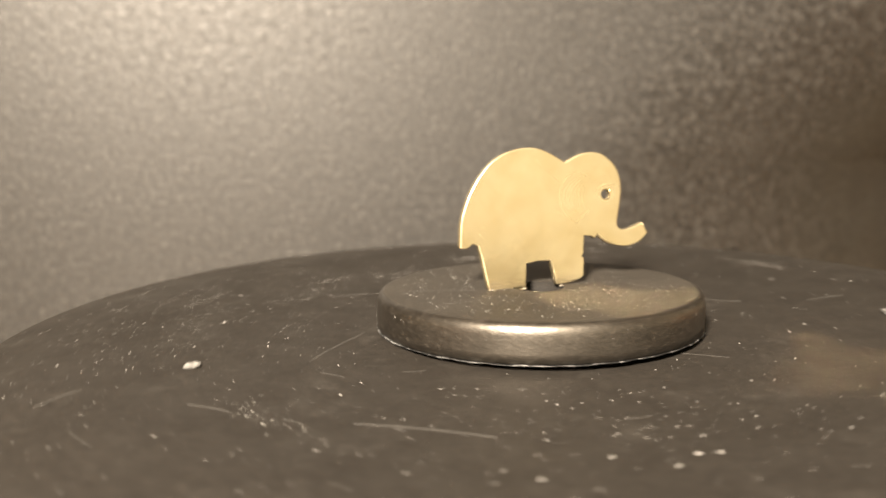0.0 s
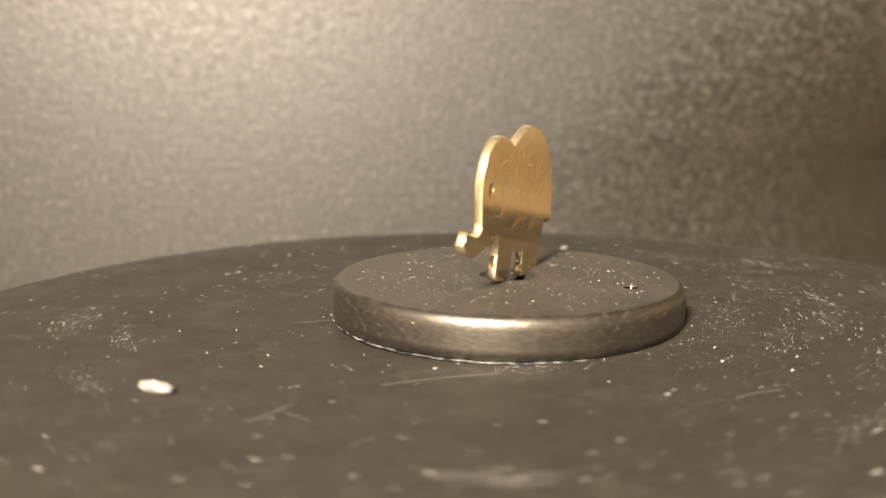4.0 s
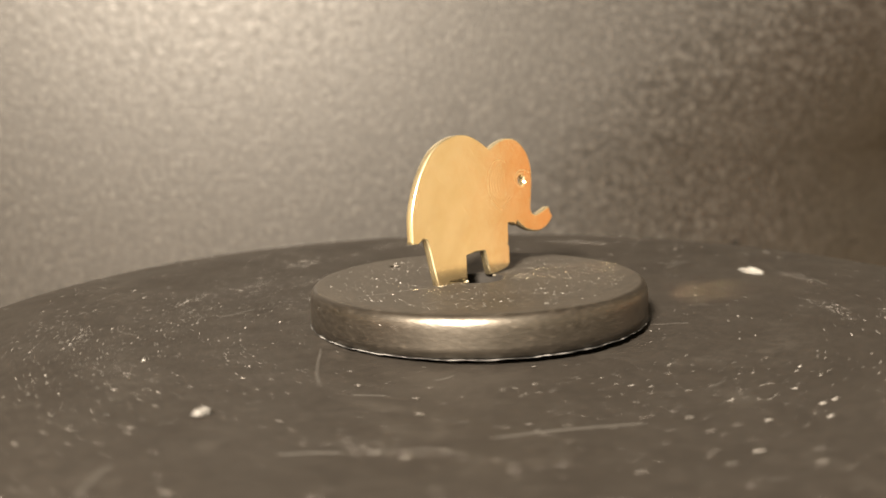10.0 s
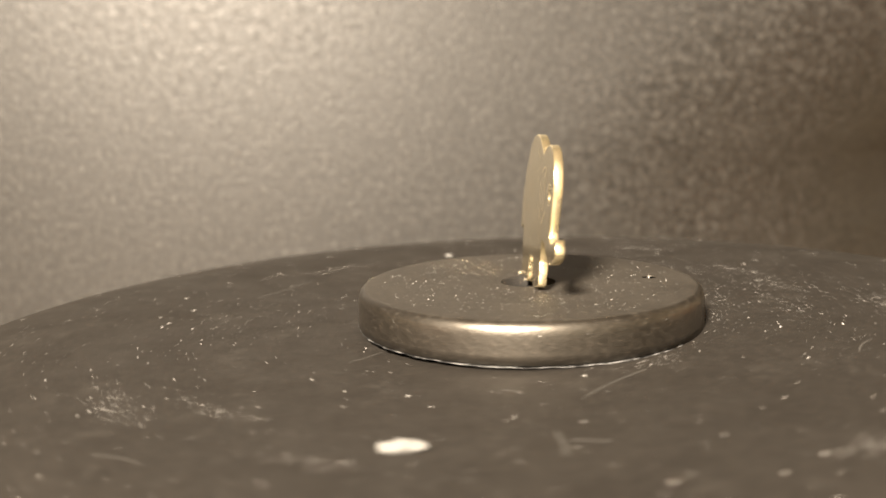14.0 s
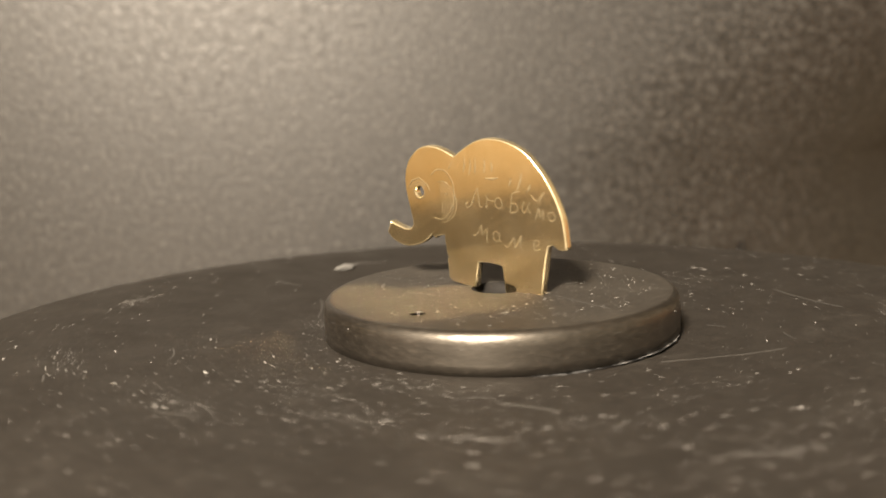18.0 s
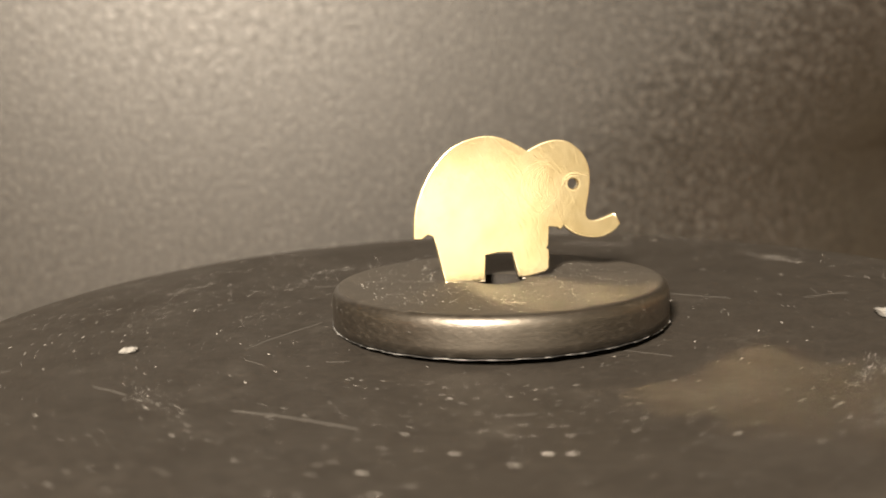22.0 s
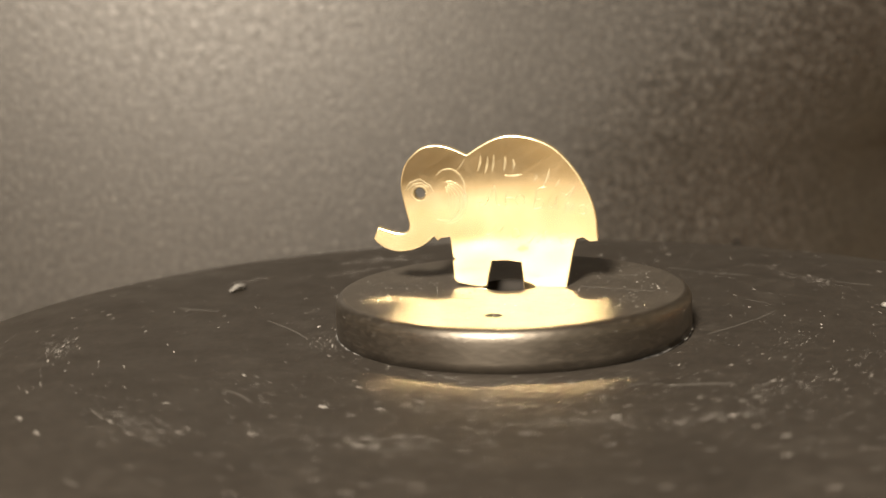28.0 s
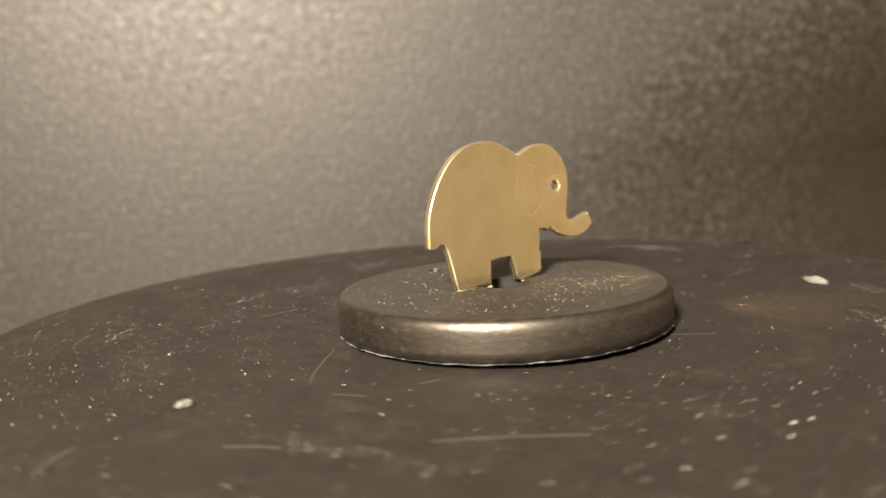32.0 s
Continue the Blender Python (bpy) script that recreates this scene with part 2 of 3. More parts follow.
link(TAN, ramp(TAN, noise_at(TAN, 14, 5), [(0.3, (0.42, 0.37, 0.27)), (0.7, (0.52, 0.46, 0.34))]), bsdf(TAN).inputs["Base Color"])
PLASTER = material("cream_plaster", (0.78, 0.74, 0.67), 0.8)
link(PLASTER, ramp(PLASTER, noise_at(PLASTER, 14, 5), [(0.3, (0.74, 0.66, 0.52)), (0.7, (0.82, 0.74, 0.60))]), bsdf(PLASTER).inputs["Base Color"])
PANEL = material("dark_brown_panelling", (0.09, 0.06, 0.035), 0.6)
link(PANEL, ramp(PANEL, noise_at(PANEL, 40, 5, 0.6, (1, 1, 0.1)), [(0.3, (0.10, 0.055, 0.026)), (0.7, (0.19, 0.105, 0.05))]), bsdf(PANEL).inputs["Base Color"])
# colours of the added blocks, chosen for their reflections in the plate
REFLECTED_ORANGE = material("orange_brown_stand_in", (0.3, 0.13, 0.05), 0.7, 0.0, 0.2)
link(REFLECTED_ORANGE, ramp(REFLECTED_ORANGE, noise_at(REFLECTED_ORANGE, 30, 5), [(0.3, (0.33, 0.15, 0.058)), (0.7, (0.43, 0.20, 0.08))]), bsdf(REFLECTED_ORANGE).inputs["Base Color"])
REFLECTED_WHITE = material("white_stand_in", (0.8, 0.79, 0.76), 0.6)
link(REFLECTED_WHITE, ramp(REFLECTED_WHITE, noise_at(REFLECTED_WHITE, 60, 4), [(0.3, (0.76, 0.75, 0.72)), (0.7, (0.84, 0.83, 0.80))]), bsdf(REFLECTED_WHITE).inputs["Base Color"])
CEILING = material("off_white_ceiling", (0.6, 0.56, 0.5), 0.9)
bump(CEILING, noise_at(CEILING, 120, 4), 0.001, 0.4)
DESK = material("brown_desk_top", (0.3, 0.22, 0.14), 0.5)
link(DESK, ramp(DESK, noise_at(DESK, 60, 5, 0.6, (1, 8, 1)), [(0.3, (0.34, 0.26, 0.17)), (0.7, (0.52, 0.41, 0.28))]), bsdf(DESK).inputs["Base Color"])


# ---- building helpers ----
def mesh_of(name, bm, mats):
    me = bpy.data.meshes.new(name)
    bm.to_mesh(me)
    bm.free()
    for m in mats:
        me.materials.append(m)
    return me


def part(name, bm, mat, parent, label=""):
    ob = new(name, mesh_of(name, bm, mat if isinstance(mat, (list, tuple)) else [mat]))
    ob.parent = parent
    return tagged(ob, label)


def box(bm, lo, hi, bevel=0.0):
    r = bmesh.ops.create_cube(bm, size=1.0)
    for v in r["verts"]:
        v.co = Vector(lo) + Vector([(c + 0.5) * (b - a) for c, a, b in zip(v.co, lo, hi)])
    if bevel:
        edges = {e for v in r["verts"] for e in v.link_edges}
        bmesh.ops.bevel(bm, geom=list(edges), offset=bevel, segments=2, affect="EDGES")


def ring(bm, r, z, n, cx=0.0, cy=0.0, wave=None):
    out = []
    for i in range(n):
        a = 2 * math.pi * i / n
        dr, dz = wave(a) if wave else (0, 0)
        out.append(bm.verts.new((cx + (r + dr) * math.cos(a), cy + (r + dr) * math.sin(a), z + dz)))
    return out


def skin(bm, a, b, smooth=True):
    n = len(a)
    for i in range(n):
        f = bm.faces.new((a[i], a[(i + 1) % n], b[(i + 1) % n], b[i]))
        f.smooth = smooth


def loop_edges(bm, loop):
    out = []
    for i in range(len(loop)):
        pair = (loop[i], loop[(i + 1) % len(loop)])
        out.append(bm.edges.get(pair) or bm.edges.new(pair))
    return out


def fill(bm, loops, up):
    """A flat cap between an outer loop and the loops of its openings."""
    edges = [e for lp in loops for e in loop_edges(bm, lp)]
    made = bmesh.ops.triangle_fill(bm, use_beauty=True, use_dissolve=False, edges=edges, normal=up)
    faces = [g for g in made["geom"] if isinstance(g, bmesh.types.BMFace)]
    for f in faces:
        f.normal_update()
        if f.normal.dot(Vector(up)) < 0:
            f.normal_flip()
    return faces


def lump(bm, at, size, rnd, flat=0.6, turn=None):
    """A small irregular grain."""
    m = Matrix.Translation(at) @ Matrix.Rotation(rnd.uniform(0, 6.28) if turn is None else turn, 4, "Z")
    pts = []
    for sx, sy, sz in ((-1, -1, 0), (1, -1, 0), (1, 1, 0), (-1, 1, 0), (-.6, -.6, 1), (.6, -.7, 1), (.7, .6, 1), (-.6, .6, 1)):
        j = [rnd.uniform(0.65, 1.2) for _ in range(3)]
        pts.append(bm.verts.new(m @ Vector((sx * size[0] * 0.5 * j[0], sy * size[1] * 0.5 * j[1], sz * size[2] * flat * j[2]))))
    for q in ((3, 2, 1, 0), (4, 5, 6, 7), (0, 1, 5, 4), (1, 2, 6, 5), (2, 3, 7, 6), (3, 0, 4, 7)):
        bm.faces.new([pts[i] for i in q])


def stroke(bm, pts, width, up, lift, thick=0.00004):
    """A thin raised ribbon along pts, lying on a face whose normal is up; its ends taper."""
    up = Vector(up)
    rows = []
    n = len(pts)
    for i, p in enumerate(pts):
        p = Vector(p)
        d = (Vector(pts[min(i + 1, n - 1)]) - Vector(pts[max(i - 1, 0)])).normalized()
        s = d.cross(up).normalized() * width * 0.5 * (1.0 if 0 < i < n - 1 else 0.45)
        rows.append([bm.verts.new(p + s + up * lift), bm.verts.new(p + s * 0.5 + up * (lift + thick)),
                     bm.verts.new(p - s * 0.5 + up * (lift + thick)), bm.verts.new(p - s + up * lift)])
    for a, b in zip(rows, rows[1:]):
        for k in range(3):
            bm.faces.new((a[k], b[k], b[k + 1], a[k + 1]))
    for e in (rows[0], rows[-1]):
        bm.faces.new(e)


def smooth_line(pts, steps=6, closed=False):
    """A Catmull-Rom curve through 2D points."""
    n = len(pts)
    out = []
    for i in range(n if closed else n - 1):
        q = [pts[(i + k) % n] if closed else pts[min(max(i + k, 0), n - 1)] for k in (-1, 0, 1, 2)]
        for s in range(steps):
            t = s / steps
            out.append(tuple(0.5 * (2 * b + (c - a) * t + (2 * a - 5 * b + 4 * c - d) * t * t + (3 * b - a - 3 * c + d) * t ** 3)
                             for a, b, c, d in zip(*q)))
    if not closed:
        out.append(tuple(pts[-1]))
    return out


# ---- the closed place round the turntable ----
def slab(name, lo, hi, mat, label, category):
    bm = bmesh.new()
    box(bm, lo, hi, 0.002)
    return tagged(new(name, mesh_of(name, bm, [mat])), label, category, kind="structure")


DESK_Z = -0.075
slab("floor", (-0.9, -1.3, DESK_Z - 0.03), (0.6, 0.8, DESK_Z), DESK, "plain brown wooden desk top under the turntable", "desk top")
slab("wall_left", (-0.93, -1.3, DESK_Z), (-0.9, 0.8, 1.0), TAN, "plain tan plastered side wall", "wall")
slab("wall_right", (0.6, -1.3, DESK_Z), (0.63, 0.8, 1.0), TAN, "plain tan plastered side wall", "wall")
slab("wall_front", (-0.93, -1.33, DESK_Z), (0.63, -1.3, 1.0), PLASTER, "plain warm cream plastered wall behind the camera", "wall")
slab("wall_back", (-0.93, 0.8, DESK_Z), (0.63, 0.83, 1.0), PANEL, "dark brown panelled wall behind the backdrop", "wall")
slab("ceiling", (-0.93, -1.33, 1.0), (0.63, 0.83, 1.03), CEILING, "plain off-white ceiling", "ceiling")



# added stand-ins, out of view, for the unknown bright and orange patches the plate mirrors
def reflected_block(width, depth, height, mat, at, turn, label):
    """An invented block for the plate to reflect, with a lid that laps over its body; the front looks towards local -y.
    """
    ob = tagged(new("reflected_block"), label, "box")
    ob.matrix_world = pose(at[0], at[1], DESK_Z, 0, 0, turn)
    bm = bmesh.new()
    box(bm, (-width / 2, -depth / 2, 0), (width / 2, depth / 2, height * 0.8), 0.002)
    part("body", bm, mat, ob)
    bm = bmesh.new()
    box(bm, (-width / 2 - 0.0015, -depth / 2 - 0.0015, height * 0.8 - 0.02), (width / 2 + 0.0015, depth / 2 + 0.0015, height), 0.002)
    part("lid", bm, mat, ob)


reflected_block(0.19, 0.12, 0.21, REFLECTED_ORANGE, (-0.655, -0.43), -57, "added orange-brown lidded block, out of view, that gives the plate its orange reflection")
reflected_block(0.085, 0.07, 0.135, REFLECTED_WHITE, (-0.64, -0.232), -70, "small added white lidded block, out of view, that gives the plate a white reflection")
reflected_block(0.21, 0.06, 0.15, REFLECTED_ORANGE, (0.56, 0.20), 90, "low added orange-brown lidded block, out of view, that gives the plate its orange reflection")
reflected_block(0.115, 0.06, 0.15, TAN, (0.205, -0.53), 21, "added pale tan lidded block, out of view, that gives the plate a bright reflection")

# the dark grained board that stands behind the turntable
bm = bmesh.new()
HEIGHTS = [0.0, 0.006, 0.04, 0.075, 0.11, 0.145, 0.18, 0.215, 0.25, 0.42]


def board_line(z):
    """The board bows away to one side, sooner near its foot than at its top; the bend is shaped to shade that side."""
    high = min(max((z - 0.075) / 0.14, 0.0), 1.0)
    edge, bend = 0.01 + 0.14 * high, 0.82 - 0.78 * high
    bow = [(edge + 0.17 * k / 16, 0.17 * 0.5 * (k / 16) ** 2 * bend) for k in range(17)]
    return [(-0.42, 0.0), (-0.2, 0.0), (-0.1, 0.0), (edge - 0.06, 0.0), (edge - 0.02, 0.0)] + bow + [(edge + 0.20, bow[-1][1] + 0.03 * bend), (edge + 0.44, bow[-1][1] + 0.27 * bend)]


front_v = [[bm.verts.new((x, y, z)) for x, y in board_line(z)] for z in HEIGHTS]
back_v = [[bm.verts.new((x, y + 0.004, z)) for x, y in board_line(z)] for z in HEIGHTS]
columns = len(front_v[0])
for sheet in (front_v, back_v):
    for a, b in zip(sheet, sheet[1:]):
        for k in range(columns - 1):
            bm.faces.new((a[k], a[k + 1], b[k + 1], b[k])).smooth = True
for r in (0, -1):
    for k in range(columns - 1):
        bm.faces.new((front_v[r][k], front_v[r][k + 1], back_v[r][k + 1], back_v[r][k]))
for k in (0, -1):
    for a, b, c, d in zip(front_v, front_v[1:], back_v[1:], back_v):
        bm.faces.new((a[k], b[k], c[k], d[k]))
bmesh.ops.recalc_face_normals(bm, faces=bm.faces)
board = tagged(new("backdrop", mesh_of("backdrop", bm, [WALL])), "folded dark grey board with a fine sparkling grain behind the turntable",
               "backdrop", kind="structure")
board.matrix_world = pose(0.0, 0.243, DESK_Z, 0, 0, 9)

# small dark stub at the foot of the board
bm = bmesh.new()
lump(bm, (0, 0, 0), (0.0052, 0.0045, 0.0048), random.Random(4), 1.0)
stub = tagged(new("rubber_stub", mesh_of("rubber_stub", bm, [SOOT])), "small dark rubber stub stuck on the grey board", "stub")
stub.matrix_world = pose(0.0985, 0.260, -0.0365)

# ---- what turns: everything is placed in the platter's own space and carried round with it ----
PERIOD = 10.8531
DRIFT = [(0, -0.81), (1, -0.85), (2, -0.96), (3, -0.85), (3.5, -0.80), (5.5, -0.08), (6.5, 0.06), (7.5, 0.19), (8.5, 0.17), (9.5, 0.10), (10.5, 0.08), (11.5, -0.14), (12.5, -0.46), (13.5, -0.23), (14.5, -0.10), (16.5, 0.35), (17.5, 0.54), (18.5, 0.69), (19.5, 0.72), (20.5, 0.85), (21.5, 0.75), (22.5, 0.52), (23.5, 0.44), (24.5, 0.34), (26.5, -0.22), (27.5, -0.26), (28.5, -0.32), (29.5, -0.57), (30.5, -0.87), (31.25, -1.08), (32, -1.21)]
TURNING = []


def turned(t):
    d = float(np.interp(t, [a for a, b in DRIFT], [b for a, b in DRIFT]))
    return pose(0, 0, 0, 0, 0, -360 * t / PERIOD + d) @ pose(0, 0, 0, 0.67, 0.38, 0)


def carried_round(ob, at):
    ob.matrix_world = turned(0) @ at
    TURNING.append((ob, at))
    return ob


def motions():
    for ob, at in TURNING:
        walk(ob, [(k * 0.25, turned(k * 0.25) @ at) for k in range(129)])


# turntable: a platter that turns on a fixed motor housing
PLATTER_R = 76.0 * MM


def dished(r):
    """Height of the platter's top: a shallow dish that rolls over to a low rim; metres."""
    k = min(max((r - 56 * MM) / (PLATTER_R - 56 * MM), 0.0), 1.0)
    return (3.04 * (min(r, 60 * MM) / 0.074) ** 2 * (1 - k * k) + 0.15 * k * k) * MM


bm = bmesh.new()
loops = []
for r in (0.8, 8, 16, 24, 32, 40, 46, 50, 54, 57, 60, 63, 66, 69, 72, 74, 75.5):
    loops.append(ring(bm, r * MM, dished(r * MM), 160))
for r, z in ((PLATTER_R, -0.0003), (PLATTER_R, -0.004), (PLATTER_R - 0.001, -0.005), (0.0008, -0.005)):
    loops.append(ring(bm, r, z, 160))
for a, b in zip(loops, loops[1:]):
    skin(bm, b, a)
bm.faces.new(loops[0])
turntable = tagged(new("turntable"), "round matt black turntable platter covered in dust and scuffs", "turntable")
part("platter", bm, PLATTER, turntable)
carried_round(turntable, pose(0, 0, 0))

housing = tagged(new("motor_housing"), "black drum-shaped housing under the turntable platter", "housing")
bm = bmesh.new()
loops = [ring(bm, r, z, 96) for r, z in ((0.052, 0), (0.054, 0.002), (0.054, 0.060), (0.051, 0.063), (0.012, 0.064), (0.012, 0.069))]
for a, b in zip(loops, loops[1:]):
    skin(bm, a, b)
bm.faces.new(loops[-1])
bm.faces.new(list(reversed(loops[0])))
part("drum", bm, RUBBER, housing)
housing.matrix_world = pose(0, 0, DESK_Z)

# scuffs drawn on the platter: thin pale arcs and strokes
rnd = random.Random(11)
for (x0, y0), (x1, y1), w in (((-22, -38.8), (-8, -41.8), 0.28), ((-30.8, -16.8), (-26, -2), 0.2), ((-40, -34.8), (-35, -36.6), 0.18), ((39.9, 15), (46.2, 17.2), 0.3),
                              ((-28.6, 21.4), (-34.3, 18.3), 0.25), ((30, 15.7), (18.4, 20.7), 0.2), ((-55.9, -35.8), (-52.8, -31.2), 0.25)):
    bm = bmesh.new()
    pts = [Vector((x0 + (x1 - x0) * k / 6, y0 + (y1 - y0) * k / 6, 0)) * MM for k in range(7)]
    pts = [p + Vector((0, 0, dished(p.length))) for p in pts]
    bow = Vector((y0 - y1, x1 - x0, 0)) * MM
    stroke(bm, [p + bow * (0.03 * math.sin(k * 0.52) + rnd.uniform(-0.006, 0.006)) for k, p in enumerate(pts)], w * MM, (0, 0, 1), 0.00001, 0.00003)
    part("scuff", bm, LINE, turntable)
for _ in range(16):
    r, a = rnd.uniform(24, 72) * MM, rnd.uniform(0, 6.28)
    kind = rnd.random()
    length = rnd.uniform(1.5, 6) * MM
    pts = []
    head = a + 1.57 + rnd.gauss(0, 0.5 if kind < 0.6 else 1.2)
    p = Vector((r * math.cos(a), r * math.sin(a), 0))
    bend = rnd.gauss(0, 0.12)
    for k in range(7):
        pts.append(p.copy())
        p += Vector((math.cos(head), math.sin(head), 0)) * length / 6
        head += bend
    pts = [q for q in pts if q.length < 0.074]
    if len(pts) > 2:
        bm = bmesh.new()
        stroke(bm, [(q.x, q.y, dished(q.length)) for q in pts], rnd.uniform(0.05, 0.2) * MM, (0, 0, 1), 0.00001, 0.00002)
        part("scuff", bm, LINE, turntable)

# dust: one scatter of tiny grains in drifts and singly
SPECKS = [(31.8, -26.0), (35.9, -30.3), (28.6, -14.4), (-8.3, -53.4), (11.9, -45.5), (-1.1, 35.3), (11.3, 37.3), (25.8, -39.2), (37.4, -42.7),
          (35.4, -31.1), (-36.8, 6.3), (-3.4, -42.5), (2.1, -46.8), (7.5, -48.9), (-4.4, -52.3), (0.1, -54.4), (45.1, -30.6), (46.6, -30.7),
          (32.3, -40.8), (42.7, -39.7), (12.9, 37.6), (19.7, 59.5), (-14.3, 46.3), (-19.5, 42.1), (-37.7, 16.1), (-28.0, 32.9), (-38.0, 38.6),
          (14.5, 61.2), (38.9, 29.3), (-46.5, 0.5), (-23.0, 40.9), (-42.4, 32.9), (20.9, -23.0), (-2.3, 42.5), (-58.7, -8.6), (-37.5, 22.2),
          (-48.5, 16.4), (9.9, -45.8), (42.7, -29.7), (21.7, 14.6), (37.0, 17.0)]
DRIFTS = [(-13.7, 48.4), (-13.6, 35.6), (-20.1, 26.1), (-53.1, 11.9), (-38.3, 19.0), (41.0, -30.2), (-31.7, -37.2), (8.8, 55.4), (39.6, 41.2),
          (14.4, 22.0), (44.7, -28.2), (52.1, -2.5), (41.0, -18.8), (-36, 30), (-25, 36)]
bm = bmesh.new()
rnd = random.Random(5)
drifts = [(math.hypot(x, y), math.atan2(y, x), rnd.uniform(1.6, 4)) for x, y in DRIFTS for _ in range(2)]
drifts += [(rnd.uniform(28, 60), rnd.choice((1.8, 2.1, 2.7, 3.9, 4.8)) + rnd.gauss(0, 0.4), rnd.uniform(3, 8)) for _ in range(18)]


def grain(x, y, s):
    r = math.hypot(x, y)
    if r < 75 and math.hypot(x + 1.73, y - 3.23) > 23.4:
        lump(bm, (x * MM, y * MM, dished(r * MM) - 0.00001), [s * rnd.uniform(0.9, 1.9) * MM, s * rnd.uniform(0.6, 1.0) * MM, s * 0.6 * MM], rnd, turn=math.atan2(y, x) + 1.57 + rnd.gauss(0, 0.5))


for _ in range(1300):
    r, a = 75 * math.sqrt(rnd.random()), rnd.uniform(0, 6.28)
    grain(r * math.cos(a), r * math.sin(a), 0.08 + 0.11 * rnd.random() ** 3)
for r, a, s in drifts:
    for _ in range(rnd.randint(40, 120)):
        q, b = r + rnd.gauss(0, s * 0.4), a + rnd.gauss(0, s * 1.5) / r
        grain(q * math.cos(b), q * math.sin(b), 0.055 + 0.11 * rnd.random() ** 3)
for _ in range(750):
    r, a = 26 + 34 * rnd.random() ** 1.2, rnd.choice((1.7, 1.9, 2.2, 2.0, 4.6, 5.0)) + rnd.gauss(0, 0.28)
    grain(r * math.cos(a), r * math.sin(a), 0.06 + 0.11 * rnd.random() ** 2.5)
for _ in range(320):
    r, a = rnd.uniform(42, 68), 3.2 + rnd.gauss(0, 0.25)
    grain(r * math.cos(a), r * math.sin(a), 0.06 + 0.1 * rnd.random() ** 3)
for x, y in SPECKS:
    grain(x, y, 0.26)
for _ in range(240):
    r, a = 75 * math.sqrt(rnd.random()), rnd.uniform(0, 6.28)
    grain(r * math.cos(a), r * math.sin(a), rnd.uniform(0.10, 0.19))
dust = tagged(new("dust", mesh_of("dust", bm, [DUST])), "pale dust grains scattered over the black platter", "dust", kind="stuff")
carried_round(dust, pose(0, 0, 0))


# larger loose crumbs lying on the platter
def crumb(name, x, y, size, turn, mat, label, seed):
    bm = bmesh.new()
    r = bmesh.ops.create_icosphere(bm, subdivisions=3, radius=0.5)
    for v in r["verts"]:
        n = 1 + 0.28 * noise.noise(v.co * 3.1 + Vector((seed, 0, 0))) + 0.12 * noise.noise(v.co * 8 + Vector((0, seed, 0)))
        v.co = Vector((v.co.x * size[0] * n, v.co.y * size[1] * n, (max(v.co.z, -0.38) + 0.38) * size[2] * n)) * MM
    ob = tagged(new(name, mesh_of(name, bm, [mat])), label, "crumb")
    return carried_round(ob, pose(x * MM, y * MM, dished(math.hypot(x, y) * MM), 0, 0, turn))


crumb("plaster_crumb", 47.9, 3.4, (4.3, 1.35, 1.2), 108, CRUMB, "long white plaster crumb lying on the black platter", 1.0)
crumb("plaster_crumb", -43.9, -21.5, (2.1, 1.05, 0.75), 40, CRUMB, "small white plaster crumb lying on the black platter", 5.0)

# ---- the black disc that carries the figure ----
DISC = pose(-1.73 * MM, 3.23 * MM, 0.46 * MM, -1.17, -0.28, 0)
disc = tagged(new("display_base"), "low round black plastic base with rounded rim and drilled holes", "display base")
carried_round(disc, DISC)
bm = bmesh.new()
N = 192
rnd = random.Random(3)
ph = [rnd.uniform(0, 6.28) for _ in range(6)]
TOP = 5.3 * MM


profile = [(22.3, 0.28), (22.95, 0.36), (22.95, 1.5), (22.94, 2.8), (22.92, 3.7), (22.86, 4.15), (22.74, 4.55), (22.56, 4.86), (22.32, 5.09), (22.08, 5.22), (21.87, 5.28), (21.6, 5.3), (20.6, 5.3)]
loops = [ring(bm, r * MM, z * MM, N) for r, z in profile]
for a, b in zip(loops, loops[1:]):
    skin(bm, a, b)
hole = ring(bm, 3.7 * MM, TOP, 48)
pin = ring(bm, 0.98 * MM, TOP, 24, -6.00 * MM, 15.40 * MM)
hole_low = ring(bm, 3.6 * MM, 2.2 * MM, 48)
tube_low = ring(bm, 4.3 * MM, 2.2 * MM, 48)
tube = ring(bm, 4.3 * MM, 5.1 * MM, 48)
skin(bm, hole_low, tube_low)
skin(bm, tube_low, tube)
pin_low = ring(bm, 0.95 * MM, 5.1 * MM, 24, -6.00 * MM, 15.40 * MM)
skin(bm, hole, hole_low)
skin(bm, pin, pin_low)
fill(bm, [loops[-1], hole, pin], (0, 0, 1))
inner = ring(bm, 21.6 * MM, 5.1 * MM, N)
fill(bm, [inner, tube, pin_low], (0, 0, -1))
skin(bm, inner, loops[0])
bmesh.ops.recalc_face_normals(bm, faces=bm.faces)
for f in bm.faces:
    if all(math.hypot(v.co.x, v.co.y) < 3.8 * MM for v in f.verts):
        f.material_index = 1
part("cap", bm, [RUBBER, SOOT], disc)


def ragged(a):
    return (0.055 * MM * (math.sin(9 * a + ph[0]) + math.sin(23 * a + ph[1]) * 0.8 + math.sin(61 * a + ph[2]) * 0.9 + math.sin(97 * a + ph[5]) * 0.6),
            0.05 * MM * (math.sin(3 * a + ph[3]) + math.sin(31 * a + ph[4]) * 0.7))


